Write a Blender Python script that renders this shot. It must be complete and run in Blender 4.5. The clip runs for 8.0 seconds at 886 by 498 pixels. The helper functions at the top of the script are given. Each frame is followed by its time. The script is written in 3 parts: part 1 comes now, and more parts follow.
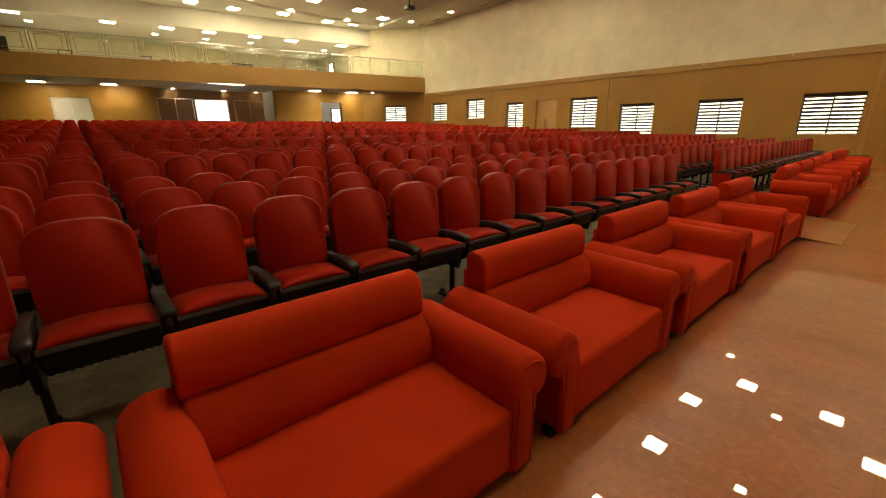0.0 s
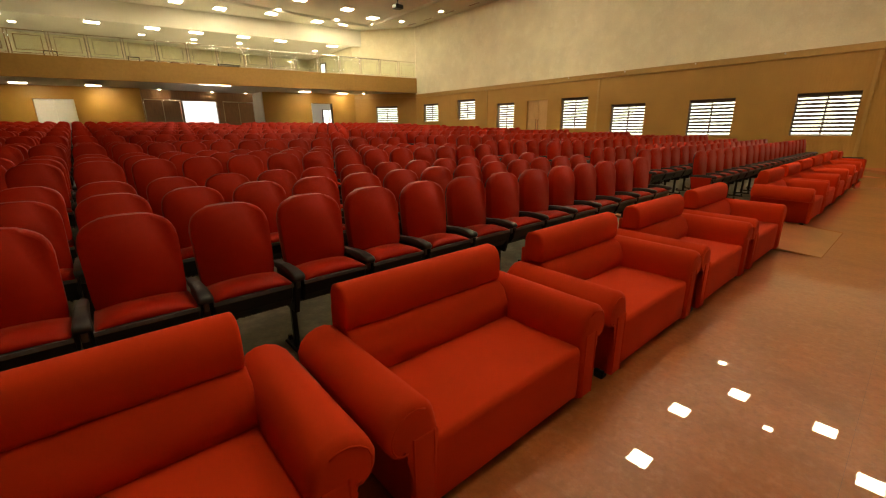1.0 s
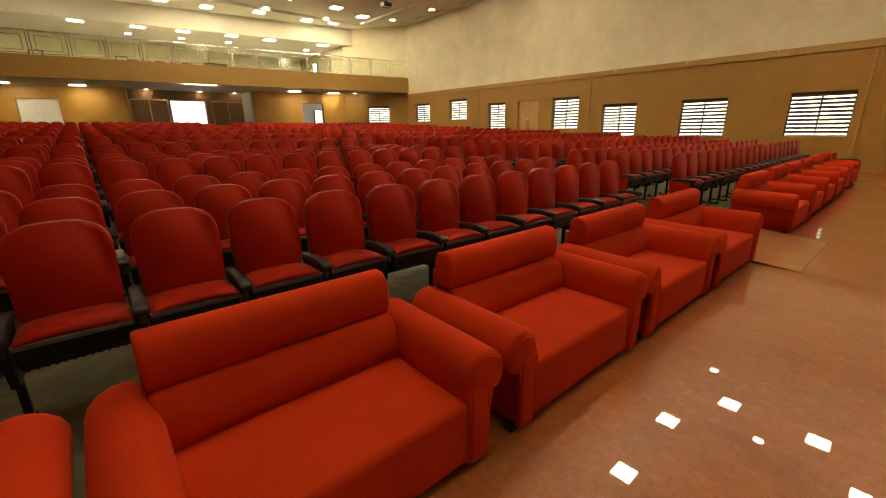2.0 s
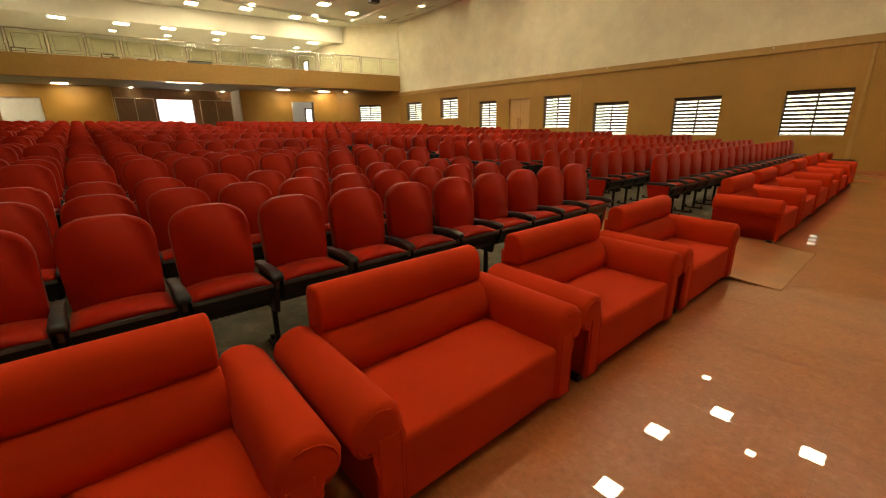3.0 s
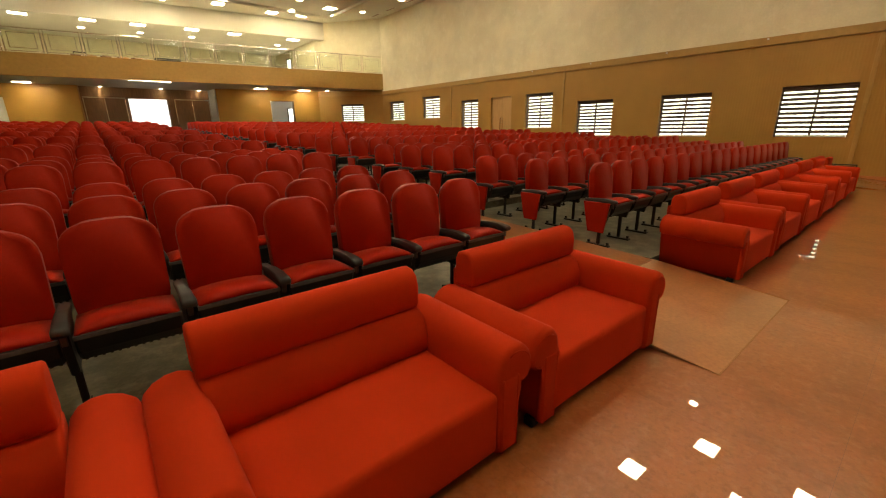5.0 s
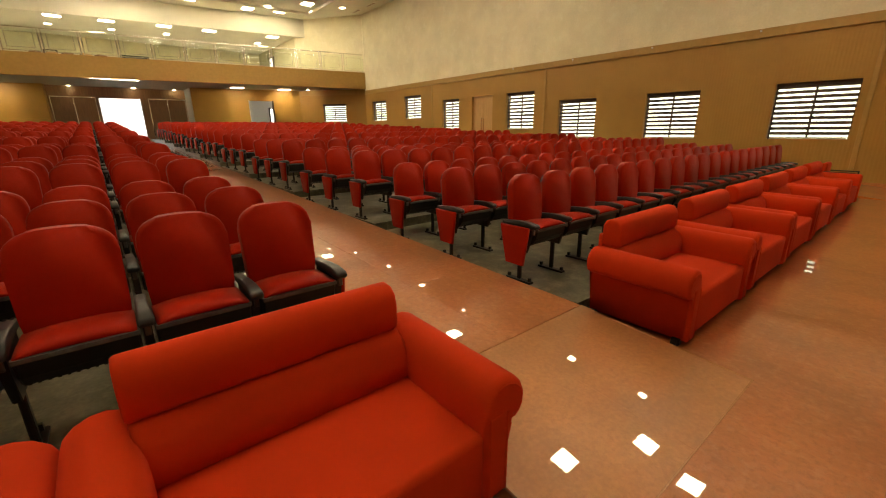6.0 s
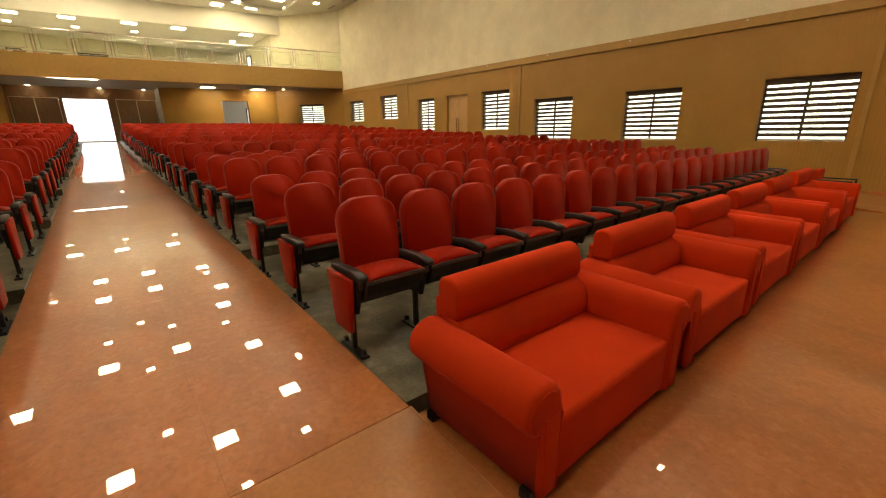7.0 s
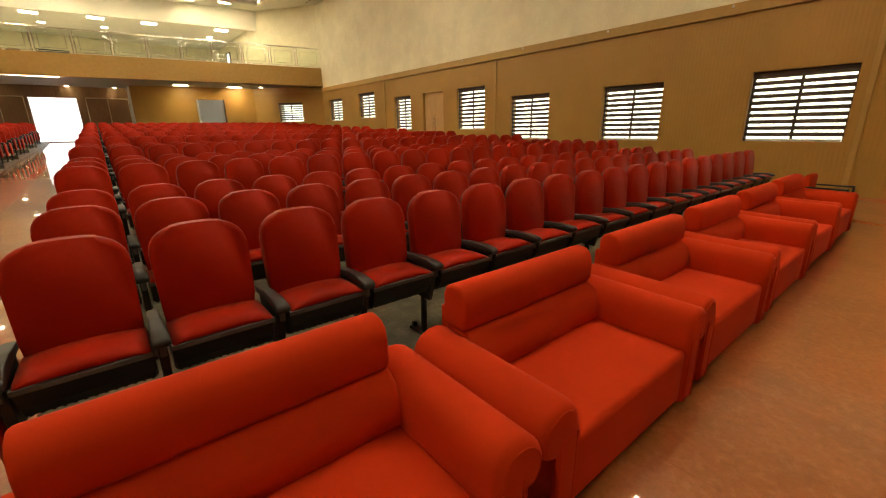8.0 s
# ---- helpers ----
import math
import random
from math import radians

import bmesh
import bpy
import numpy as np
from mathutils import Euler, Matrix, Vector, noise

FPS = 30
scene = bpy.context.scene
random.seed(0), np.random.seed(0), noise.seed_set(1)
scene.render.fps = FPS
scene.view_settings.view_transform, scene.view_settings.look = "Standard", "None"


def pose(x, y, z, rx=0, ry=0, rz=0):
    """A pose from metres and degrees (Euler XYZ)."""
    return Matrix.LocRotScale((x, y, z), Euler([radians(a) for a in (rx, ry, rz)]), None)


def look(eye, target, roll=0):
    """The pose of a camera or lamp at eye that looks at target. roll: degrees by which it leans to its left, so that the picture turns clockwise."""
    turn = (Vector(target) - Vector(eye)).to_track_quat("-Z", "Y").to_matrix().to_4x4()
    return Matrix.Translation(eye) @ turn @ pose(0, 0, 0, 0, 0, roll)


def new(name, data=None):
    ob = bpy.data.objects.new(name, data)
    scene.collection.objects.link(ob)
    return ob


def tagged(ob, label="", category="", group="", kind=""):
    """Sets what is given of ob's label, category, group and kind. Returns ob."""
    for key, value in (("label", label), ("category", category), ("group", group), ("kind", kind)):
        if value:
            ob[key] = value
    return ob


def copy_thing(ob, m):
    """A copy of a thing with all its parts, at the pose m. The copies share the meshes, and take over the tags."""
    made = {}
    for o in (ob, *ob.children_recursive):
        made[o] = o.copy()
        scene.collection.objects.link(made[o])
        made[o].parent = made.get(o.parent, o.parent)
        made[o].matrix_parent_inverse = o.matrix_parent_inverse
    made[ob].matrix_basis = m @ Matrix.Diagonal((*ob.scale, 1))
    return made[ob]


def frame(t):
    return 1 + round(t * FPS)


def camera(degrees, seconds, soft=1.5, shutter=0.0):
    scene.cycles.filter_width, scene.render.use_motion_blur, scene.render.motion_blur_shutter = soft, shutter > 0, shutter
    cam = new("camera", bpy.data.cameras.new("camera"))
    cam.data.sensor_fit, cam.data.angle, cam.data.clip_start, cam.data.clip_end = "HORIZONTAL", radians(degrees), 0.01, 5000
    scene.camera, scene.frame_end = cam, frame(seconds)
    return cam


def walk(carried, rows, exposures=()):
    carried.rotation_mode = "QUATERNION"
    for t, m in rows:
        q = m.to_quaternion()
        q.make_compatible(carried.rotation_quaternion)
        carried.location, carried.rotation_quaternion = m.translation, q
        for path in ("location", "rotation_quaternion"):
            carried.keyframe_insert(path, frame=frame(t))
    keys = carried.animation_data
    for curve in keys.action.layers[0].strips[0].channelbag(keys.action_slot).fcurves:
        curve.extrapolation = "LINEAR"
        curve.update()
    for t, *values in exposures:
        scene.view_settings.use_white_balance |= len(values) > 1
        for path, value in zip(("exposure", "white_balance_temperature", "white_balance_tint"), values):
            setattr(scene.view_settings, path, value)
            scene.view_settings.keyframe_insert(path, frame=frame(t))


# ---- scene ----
cam = camera(94.7, 8.0, soft=1.15)
PATH = [
    (0, (0.075, 1.135, 1.486), (1.329, 2.587, 0.921), -0.5),
    (0.5, (0.475, 1.072, 1.484), (1.726, 2.529, 0.925), -0.6),
    (1, (0.893, 1.03, 1.498), (2.143, 2.486, 0.937), -0.6),
    (1.5, (1.29, 0.982, 1.502), (2.539, 2.441, 0.942), -0.6),
    (3, (2.474, 0.938, 1.514), (3.719, 2.397, 0.948), -0.6),
    (3.5, (2.932, 0.933, 1.514), (4.168, 2.4, 0.948), -0.7),
    (4, (3.345, 0.935, 1.519), (4.579, 2.404, 0.955), -0.7),
    (4.5, (3.817, 0.942, 1.524), (5.047, 2.414, 0.958), -0.7),
    (6, (6.165, 1.109, 1.513), (7.381, 2.594, 0.95), -0.6),
    (6.5, (7.072, 1.189, 1.524), (8.289, 2.674, 0.963), -0.7),
    (7, (7.998, 1.237, 1.514), (9.208, 2.728, 0.955), -0.7),
    (7.5, (8.875, 1.311, 1.517), (10.08, 2.806, 0.96), -0.6),
    (8, (9.532, 1.361, 1.517), (10.737, 2.855, 0.953), -0.8),
]
walk(cam, [(t, look(eye, target, roll)) for t, eye, target, roll in PATH])

# ---- world and exposure ----
world = bpy.data.worlds.new("world")
scene.world = world
world.use_nodes = True
wn = world.node_tree.nodes
sky = wn.new("ShaderNodeTexSky")
sky.sky_type = "NISHITA"
sky.sun_disc = False
sky.sun_elevation, sky.sun_rotation = radians(50), radians(250)
wn["Background"].inputs["Strength"].default_value = 0.12
world.node_tree.links.new(sky.outputs[0], wn["Background"].inputs["Color"])
sun = new("sun", bpy.data.lights.new("sun", "SUN"))
sun.data.energy, sun.data.angle, sun.data.color = 2.5, radians(0.5), (1.0, 0.95, 0.88)
sun.matrix_world = look((0, 0, 30), (6, 8, 20))
LAMP = 57.0
scene.view_settings.exposure = 0.0

# ---- materials ----
def mat(name, colour, rough=0.6, metal=0.0, vary=0.15, scale=8.0, bump=0.0, bump_scale=60.0, coat=0.0, piece=0.0, stretch=(1, 1, 1)):
    m = bpy.data.materials.new(name)
    m.use_nodes = True
    n, l = m.node_tree.nodes, m.node_tree.links
    b = n["Principled BSDF"]
    b.inputs["Roughness"].default_value = rough
    b.inputs["Metallic"].default_value = metal
    b.inputs["Coat Weight"].default_value = coat
    tc = n.new("ShaderNodeTexCoord")
    mp = n.new("ShaderNodeMapping")
    mp.inputs["Scale"].default_value = stretch
    l.new(tc.outputs["Object"], mp.inputs["Vector"])
    big = n.new("ShaderNodeTexNoise")
    big.inputs["Scale"].default_value = scale
    big.inputs["Detail"].default_value = 5
    fine = n.new("ShaderNodeTexNoise")
    fine.inputs["Scale"].default_value = bump_scale
    fine.inputs["Detail"].default_value = 3
    for t in (big, fine):
        l.new(mp.outputs[0], t.inputs["Vector"])
    mixer = n.new("ShaderNodeMath")
    mixer.operation = "MULTIPLY_ADD"
    mixer.inputs[1].default_value = 0.65
    l.new(big.outputs[0], mixer.inputs[0])
    half = n.new("ShaderNodeMath")
    half.operation = "MULTIPLY"
    half.inputs[1].default_value = 0.35
    l.new(fine.outputs[0], half.inputs[0])
    l.new(half.outputs[0], mixer.inputs[2])
    ramp = n.new("ShaderNodeValToRGB")
    ramp.color_ramp.elements[0].position, ramp.color_ramp.elements[1].position = 0.3, 0.7
    ramp.color_ramp.elements[0].color = (*[c * (1 - vary) for c in colour], 1)
    ramp.color_ramp.elements[1].color = (*[min(1, c * (1 + vary)) for c in colour], 1)
    l.new(mixer.outputs[0], ramp.inputs[0])
    out = ramp.outputs[0]
    if piece:
        info = n.new("ShaderNodeObjectInfo")
        mr = n.new("ShaderNodeMapRange")
        mr.inputs["To Min"].default_value, mr.inputs["To Max"].default_value = 1 - piece, 1 + piece
        l.new(info.outputs["Random"], mr.inputs["Value"])
        hsv = n.new("ShaderNodeHueSaturation")
        l.new(mr.outputs[0], hsv.inputs["Value"])
        l.new(out, hsv.inputs["Color"])
        out = hsv.outputs[0]
    l.new(out, b.inputs["Base Color"])
    if bump:
        bp = n.new("ShaderNodeBump")
        bp.inputs["Strength"].default_value = bump
        bp.inputs["Distance"].default_value = 0.004
        l.new(fine.outputs[0], bp.inputs["Height"])
        l.new(bp.outputs[0], b.inputs["Normal"])
    return m


def glow(name, colour, strength):
    m = bpy.data.materials.new(name)
    m.use_nodes = True
    b = m.node_tree.nodes["Principled BSDF"]
    b.inputs["Base Color"].default_value = (0.8, 0.8, 0.8, 1)
    b.inputs["Emission Color"].default_value = (*colour, 1)
    b.inputs["Emission Strength"].default_value = strength
    return m


SOFA = mat("sofa_fabric", (0.57, 0.041, 0.007), 0.9, vary=0.10, scale=3.0, bump=0.25, bump_scale=420)
CHAIR = mat("chair_fabric", (0.350, 0.0150, 0.0032), 0.9, vary=0.12, scale=4.0, bump=0.25, bump_scale=380, piece=0.10)
BLACK = mat("black_plastic", (0.007, 0.007, 0.0072), 0.40, vary=0.25, scale=10, bump=0.1, bump_scale=200)
ARM = mat("arm_plastic", (0.018, 0.018, 0.018), 0.42, vary=0.25, scale=12, bump=0.1, bump_scale=240)
# grey of the arm brackets, and of the painted glint on the seat pans
LIP = mat("grey_bracket_and_lip_glint", (0.10, 0.10, 0.095), 0.35, vary=0.25, scale=12)
STEEL = mat("black_steel", (0.020, 0.020, 0.021), 0.40, 0.3, vary=0.3, scale=14)
GRANITE = mat("polished_granite", (0.49, 0.178, 0.058), 0.30, vary=0.20, scale=1.3, bump_scale=34, coat=1.0, piece=0.04, stretch=(1.15, 0.85, 1))
RAMP = mat("pale_granite", (0.54, 0.245, 0.095), 0.30, vary=0.22, scale=2.0, bump_scale=40, coat=1.0)
GROUT = mat("joint_filler_and_ramp_shade", (0.24, 0.105, 0.05), 0.5, vary=0.2)
# pale colour of the bright bevel line painted round the ramp
EDGE = mat("ramp_bevel_highlight", (0.52, 0.27, 0.13), 0.25, vary=0.15, coat=0.5)
STONE = mat("grey_stone_floor", (0.115, 0.104, 0.066), 0.42, vary=0.5, scale=3.5, bump=0.15, bump_scale=40)
MUSTARD = mat("mustard_panel", (0.41, 0.217, 0.037), 0.5, vary=0.08, scale=1.2)
PLAIN = mat("mustard_paint", (0.41, 0.217, 0.037), 0.5, vary=0.10, scale=1.2, bump=0.1, bump_scale=90)
PLASTER = mat("cream_plaster", (0.78, 0.71, 0.51), 0.8, vary=0.12, scale=1.1, bump=0.5, bump_scale=18)
TRIM = mat("mustard_trim", (0.43, 0.25, 0.06), 0.5, vary=0.1)
CEIL = mat("ceiling_paint", (0.62, 0.59, 0.49), 0.85, vary=0.04, scale=1.0)
WHITE = mat("white_paint", (0.72, 0.70, 0.66), 0.5, vary=0.05)
BROWN = mat("dark_brown_wood", (0.26, 0.142, 0.062), 0.4, vary=0.25, scale=3, stretch=(6, 6, 0.6))
OAK = mat("light_wood_door", (0.56, 0.33, 0.125), 0.42, vary=0.15, scale=4, stretch=(5, 5, 0.5))
FRAME = mat("dark_window_frame", (0.055, 0.028, 0.018), 0.45, vary=0.2)
BLIND = mat("dark_blind_fabric", (0.10, 0.065, 0.045), 0.8, vary=0.15, bump=0.2, bump_scale=300)
CHROME = mat("polished_steel", (0.86, 0.84, 0.78), 0.14, 1.0, vary=0.08)
PANEL = glow("light_panel", (1.0, 0.85, 0.535), LAMP)
PANEL_DIM = glow("dim_light_panel", (1.0, 0.89, 0.62), LAMP * 0.7)
DAY = glow("daylight_backdrop", (1.0, 0.97, 0.87), 2.6)

DAY_DOOR = glow("bright_daylight_backdrop", (1.0, 1.0, 0.95), 1.7)
dn, dl = DAY.node_tree.nodes, DAY.node_tree.links
leafy = dn.new("ShaderNodeTexNoise")
leafy.inputs["Scale"].default_value, leafy.inputs["Detail"].default_value = 0.9, 4
tone = dn.new("ShaderNodeValToRGB")
tone.color_ramp.elements[0].position, tone.color_ramp.elements[1].position = 0.36, 0.50
tone.color_ramp.elements[0].color, tone.color_ramp.elements[1].color = (0.52, 0.62, 0.42, 1), (1.0, 0.98, 0.88, 1)
dl.new(leafy.outputs[0], tone.inputs[0])
dl.new(tone.outputs[0], dn["Principled BSDF"].inputs["Emission Color"])

GLASS = bpy.data.materials.new("clear_glass")
GLASS.use_nodes = True
g = GLASS.node_tree.nodes["Principled BSDF"]
g.inputs["Base Color"].default_value = (0.94, 1.0, 0.90, 1)
g.inputs["Transmission Weight"].default_value = 1.0
g.inputs["Roughness"].default_value = 0.02
g.inputs["IOR"].default_value = 1.5

for fabric in (SOFA, CHAIR):
    fb = fabric.node_tree.nodes["Principled BSDF"]
    fb.inputs["Specular IOR Level"].default_value = 0.12
    fb.inputs["Sheen Weight"].default_value = 0.13 if fabric is CHAIR else 0.06
    fb.inputs["Sheen Roughness"].default_value = 0.35
    fb.inputs["Sheen Tint"].default_value = (1.0, 0.5, 0.36, 1)
satin = CHAIR.node_tree.nodes["Principled BSDF"]
satin.inputs["Specular IOR Level"].default_value, satin.inputs["Roughness"].default_value = 0.09, 0.50
for polished in (GRANITE, RAMP):
    stone = polished.node_tree.nodes["Principled BSDF"]
    stone.inputs["Coat Roughness"].default_value, stone.inputs["Coat IOR"].default_value = 0.012, 1.65
    stone.inputs["Specular IOR Level"].default_value = 0.3


# the polished stone runs on from slab to slab; cloudy plaster patches and stained stone at a second scale
def in_world(m):
    n, l = m.node_tree.nodes, m.node_tree.links
    pos = n.new("ShaderNodeNewGeometry")
    for k in [q for q in n if q.type == "MAPPING"]:
        l.new(pos.outputs["Position"], k.inputs["Vector"])


def blotches(m, colour, scale, low, high, amount, stretch=(1, 1, 1)):
    """Lays a second, larger pattern of stains of the given colour over a material's own colour."""
    n, l = m.node_tree.nodes, m.node_tree.links
    b = n["Principled BSDF"]
    pos = n.new("ShaderNodeNewGeometry")
    t = n.new("ShaderNodeTexNoise")
    t.inputs["Scale"].default_value, t.inputs["Detail"].default_value, t.inputs["Roughness"].default_value = scale, 8, 0.68
    mp = n.new("ShaderNodeMapping")
    mp.inputs["Scale"].default_value = stretch
    l.new(pos.outputs["Position"], mp.inputs["Vector"])
    l.new(mp.outputs[0], t.inputs["Vector"])
    mr = n.new("ShaderNodeMapRange")
    mr.inputs["From Min"].default_value, mr.inputs["From Max"].default_value = low, high
    mr.inputs["To Max"].default_value = amount
    l.new(t.outputs[0], mr.inputs["Value"])
    mix = n.new("ShaderNodeMixRGB")
    mix.inputs[2].default_value = (*colour, 1)
    l.new(b.inputs["Base Color"].links[0].from_socket, mix.inputs[1])
    l.new(mr.outputs[0], mix.inputs[0])
    l.new(mix.outputs[0], b.inputs["Base Color"])


in_world(GRANITE)
blotches(GRANITE, (0.30, 0.115, 0.042), 0.9, 0.50, 0.72, 0.45)
blotches(GRANITE, (0.58, 0.27, 0.12), 14.0, 0.50, 0.64, 0.45)
blotches(GRANITE, (0.33, 0.12, 0.04), 26.0, 0.50, 0.66, 0.5)
blotches(GRANITE, (0.30, 0.11, 0.038), 2.2, 0.52, 0.70, 0.45, (1.5, 0.55, 1))
in_world(RAMP)
blotches(RAMP, (0.36, 0.17, 0.07), 1.6, 0.50, 0.70, 0.5)
blotches(RAMP, (0.44, 0.20, 0.085), 30.0, 0.50, 0.66, 0.5)
blotches(STONE, (0.21, 0.19, 0.135), 7.0, 0.50, 0.64, 0.8)
blotches(STONE, (0.045, 0.042, 0.026), 2.0, 0.48, 0.66, 0.75)
blotches(PLASTER, (0.71, 0.63, 0.43), 0.7, 0.42, 0.62, 0.55)
blotches(PLASTER, (0.84, 0.78, 0.60), 2.6, 0.52, 0.66, 0.6)
blotches(MUSTARD, (0.35, 0.19, 0.036), 0.5, 0.45, 0.65, 0.5)

# fine upright ribs of the wall panelling
nn, ll = MUSTARD.node_tree.nodes, MUSTARD.node_tree.links
tcn = nn.new("ShaderNodeTexCoord")
wave = nn.new("ShaderNodeTexWave")
wave.wave_type, wave.bands_direction = "BANDS", "DIAGONAL"
wave.inputs["Scale"].default_value = 8.0
wave.inputs["Distortion"].default_value = 0.0
flat = nn.new("ShaderNodeMapping")
flat.inputs["Scale"].default_value = (1, 1, 0)
ll.new(tcn.outputs["Object"], flat.inputs["Vector"])
ll.new(flat.outputs[0], wave.inputs["Vector"])
wb = nn.new("ShaderNodeBump")
wb.inputs["Strength"].default_value = 0.35
wb.inputs["Distance"].default_value = 0.012
ll.new(wave.outputs[0], wb.inputs["Height"])
ll.new(wb.outputs[0], nn["Principled BSDF"].inputs["Normal"])


# ---- mesh helpers ----
def finish(bm, name, material, smooth=False):
    bmesh.ops.recalc_face_normals(bm, faces=bm.faces)
    me = bpy.data.meshes.new(name)
    bm.to_mesh(me)
    bm.free()
    me.materials.append(material)
    if smooth:
        for p in me.polygons:
            p.use_smooth = True
    return me


def part(name, bm, material, parent, label="", smooth=False):
    ob = new(name, bm if isinstance(bm, bpy.types.Mesh) else finish(bm, name, material, smooth))
    ob.parent = parent
    if label:
        ob["label"] = label
    return ob


def thing(name, m, label, category, group="", kind=""):
    ob = new(name)
    ob.empty_display_size = 0.1
    ob.matrix_world = m
    return tagged(ob, label, category, group, kind)


def block(x0, x1, y0, y1, z0, z1, bevel=0.0, seg=2, bm=None):
    """A box, with rounded edges if bevel is given."""
    bm = bm or bmesh.new()
    made = bmesh.ops.create_cube(bm, size=1.0)["verts"]
    for v in made:
        v.co = Vector((x0 + (v.co.x + 0.5) * (x1 - x0), y0 + (v.co.y + 0.5) * (y1 - y0), z0 + (v.co.z + 0.5) * (z1 - z0)))
    if bevel:
        edges = {e for v in made for e in v.link_edges}
        bmesh.ops.bevel(bm, geom=list(edges), offset=bevel, segments=seg, affect="EDGES", profile=0.5)
    return bm


def prism(points, axis, a, b, bevel=0.0, seg=2, bm=None):
    """A closed outline in the two other axes, drawn out along axis from a to b."""
    bm = bm or bmesh.new()
    def at(p, c):
        return {"x": (c, p[0], p[1]), "y": (p[0], c, p[1]), "z": (p[0], p[1], c)}[axis]
    lo = [bm.verts.new(at(p, a)) for p in points]
    hi = [bm.verts.new(at(p, b)) for p in points]
    ends = [bm.faces.new(lo), bm.faces.new(hi)]
    for i in range(len(points)):
        j = (i + 1) % len(points)
        bm.faces.new((lo[i], lo[j], hi[j], hi[i]))
    if bevel:
        edges = {e for f in ends for e in f.edges}
        bmesh.ops.bevel(bm, geom=list(edges), offset=bevel, segments=seg, affect="EDGES", profile=0.6)
    return bm


def structure(name, bm, material, label, category):
    return tagged(new(name, finish(bm, name, material)), label, category, kind="structure")


def holed_wall(name, a, b, z0, z1, thick, holes, material, label, category="wall"):
    """An upright wall from plan point a to b, thick to its left side; holes are (s0, s1, low, high) along it."""
    a, b = Vector((*a, 0)), Vector((*b, 0))
    length = (b - a).length
    d = (b - a).normalized()
    nrm = Vector((-d.y, d.x, 0))
    ss = sorted({0, length, *[h[0] for h in holes], *[h[1] for h in holes]})
    zz = sorted({z0, z1, *[h[2] for h in holes], *[h[3] for h in holes]})
    bm = bmesh.new()
    solid = {}
    for i in range(len(ss) - 1):
        for k in range(len(zz) - 1):
            s, z = (ss[i] + ss[i + 1]) / 2, (zz[k] + zz[k + 1]) / 2
            solid[i, k] = not any(h[0] < s < h[1] and h[2] < z < h[3] for h in holes)
    cache = {}
    def vert(s, z, t):
        key = (round(s, 4), round(z, 4), t)
        if key not in cache:
            cache[key] = bm.verts.new(a + d * s + nrm * (thick * t) + Vector((0, 0, z)))
        return cache[key]
    for (i, k), full in solid.items():
        if not full:
            continue
        s0, s1, u0, u1 = ss[i], ss[i + 1], zz[k], zz[k + 1]
        for t in (0, 1):
            bm.faces.new([vert(s0, u0, t), vert(s1, u0, t), vert(s1, u1, t), vert(s0, u1, t)])
        for di, dk, p, q in ((-1, 0, (s0, u0), (s0, u1)), (1, 0, (s1, u0), (s1, u1)), (0, -1, (s0, u0), (s1, u0)), (0, 1, (s0, u1), (s1, u1))):
            if not solid.get((i + di, k + dk), False):
                bm.faces.new([vert(*p, 0), vert(*q, 0), vert(*q, 1), vert(*p, 1)])
    return structure(name, bm, material, label, category)


# ---- plan ----
WALL_X, LEFT_X, BACK_Y, FRONT_Y = 20.95, -5.2, 36.2, -6.0
AISLE0, AISLE1 = 7.26, 9.02
STEP, CEIL_Z, TERRACE = 0.122, 8.7, 0.105


def row_y(i):
    return 3.69 + 1.0 * i + 0.11 * (i // 3)


def fascia_y(x):
    return 27.2 + 0.15 * (WALL_X - x)


def aisle_z(y):
    return 0.0 if y < 1.6 else 0.085 * (y - 1.6) if y < 2.8 else 0.102 + 0.030 * (y - 2.8)


# ---- floors ----
structure("floor", block(LEFT_X, WALL_X, FRONT_Y, 2.83, -0.25, -0.006), GROUT, "dark joints under the polished granite floor", "floor")
terraces = thing("floor_terraces", pose(0, 0, 0), "dull grey-green stone floor in low terraces under the seats", "floor", kind="structure")
for k in range(9):
    y0 = 2.832 if k == 0 else row_y(3 * k) - 0.66
    y1 = row_y(3 * k + 3) - 0.662 if k < 8 else BACK_Y
    for x0, x1 in ((LEFT_X, AISLE0 - 0.004), (AISLE1 + 0.004, WALL_X)):
        part("terrace", block(x0, x1, y0, y1, -0.25, TERRACE + k * STEP), STONE, terraces)
ys = [1.6, 2.8, BACK_Y]
# the dark joint colour on the aisle's sides also paints the ramp's shadow sliver
structure("aisle", prism([(1.6, -0.25)] + [(y, aisle_z(y) - 0.008) for y in ys] + [(BACK_Y, -0.25)], "x", AISLE0, AISLE1), GROUT,
          "sloping centre aisle, sides in dark joint colour as ramp shadow", "aisle")
# thin pale strips paint the highlight on the ramp's bevelled rim
for x0, x1 in ((AISLE0 - 0.012, AISLE0 - 0.001), (AISLE1 + 0.001, AISLE1 + 0.012)):
    structure("ramp_edge", prism([(1.59, 0.0), (2.80, aisle_z(2.80) - 0.018), (2.80, aisle_z(2.80) - 0.001), (1.59, 0.004)], "x", x0, x1), EDGE, "pale strip painting the bevel highlight along the ramp's side", "trim")
structure("ramp_nosing", block(AISLE0, AISLE1, 1.590, 1.599, 0.0005, 0.004, 0.001, 1), EDGE, "pale strip painting the bevel highlight along the ramp's front", "trim")

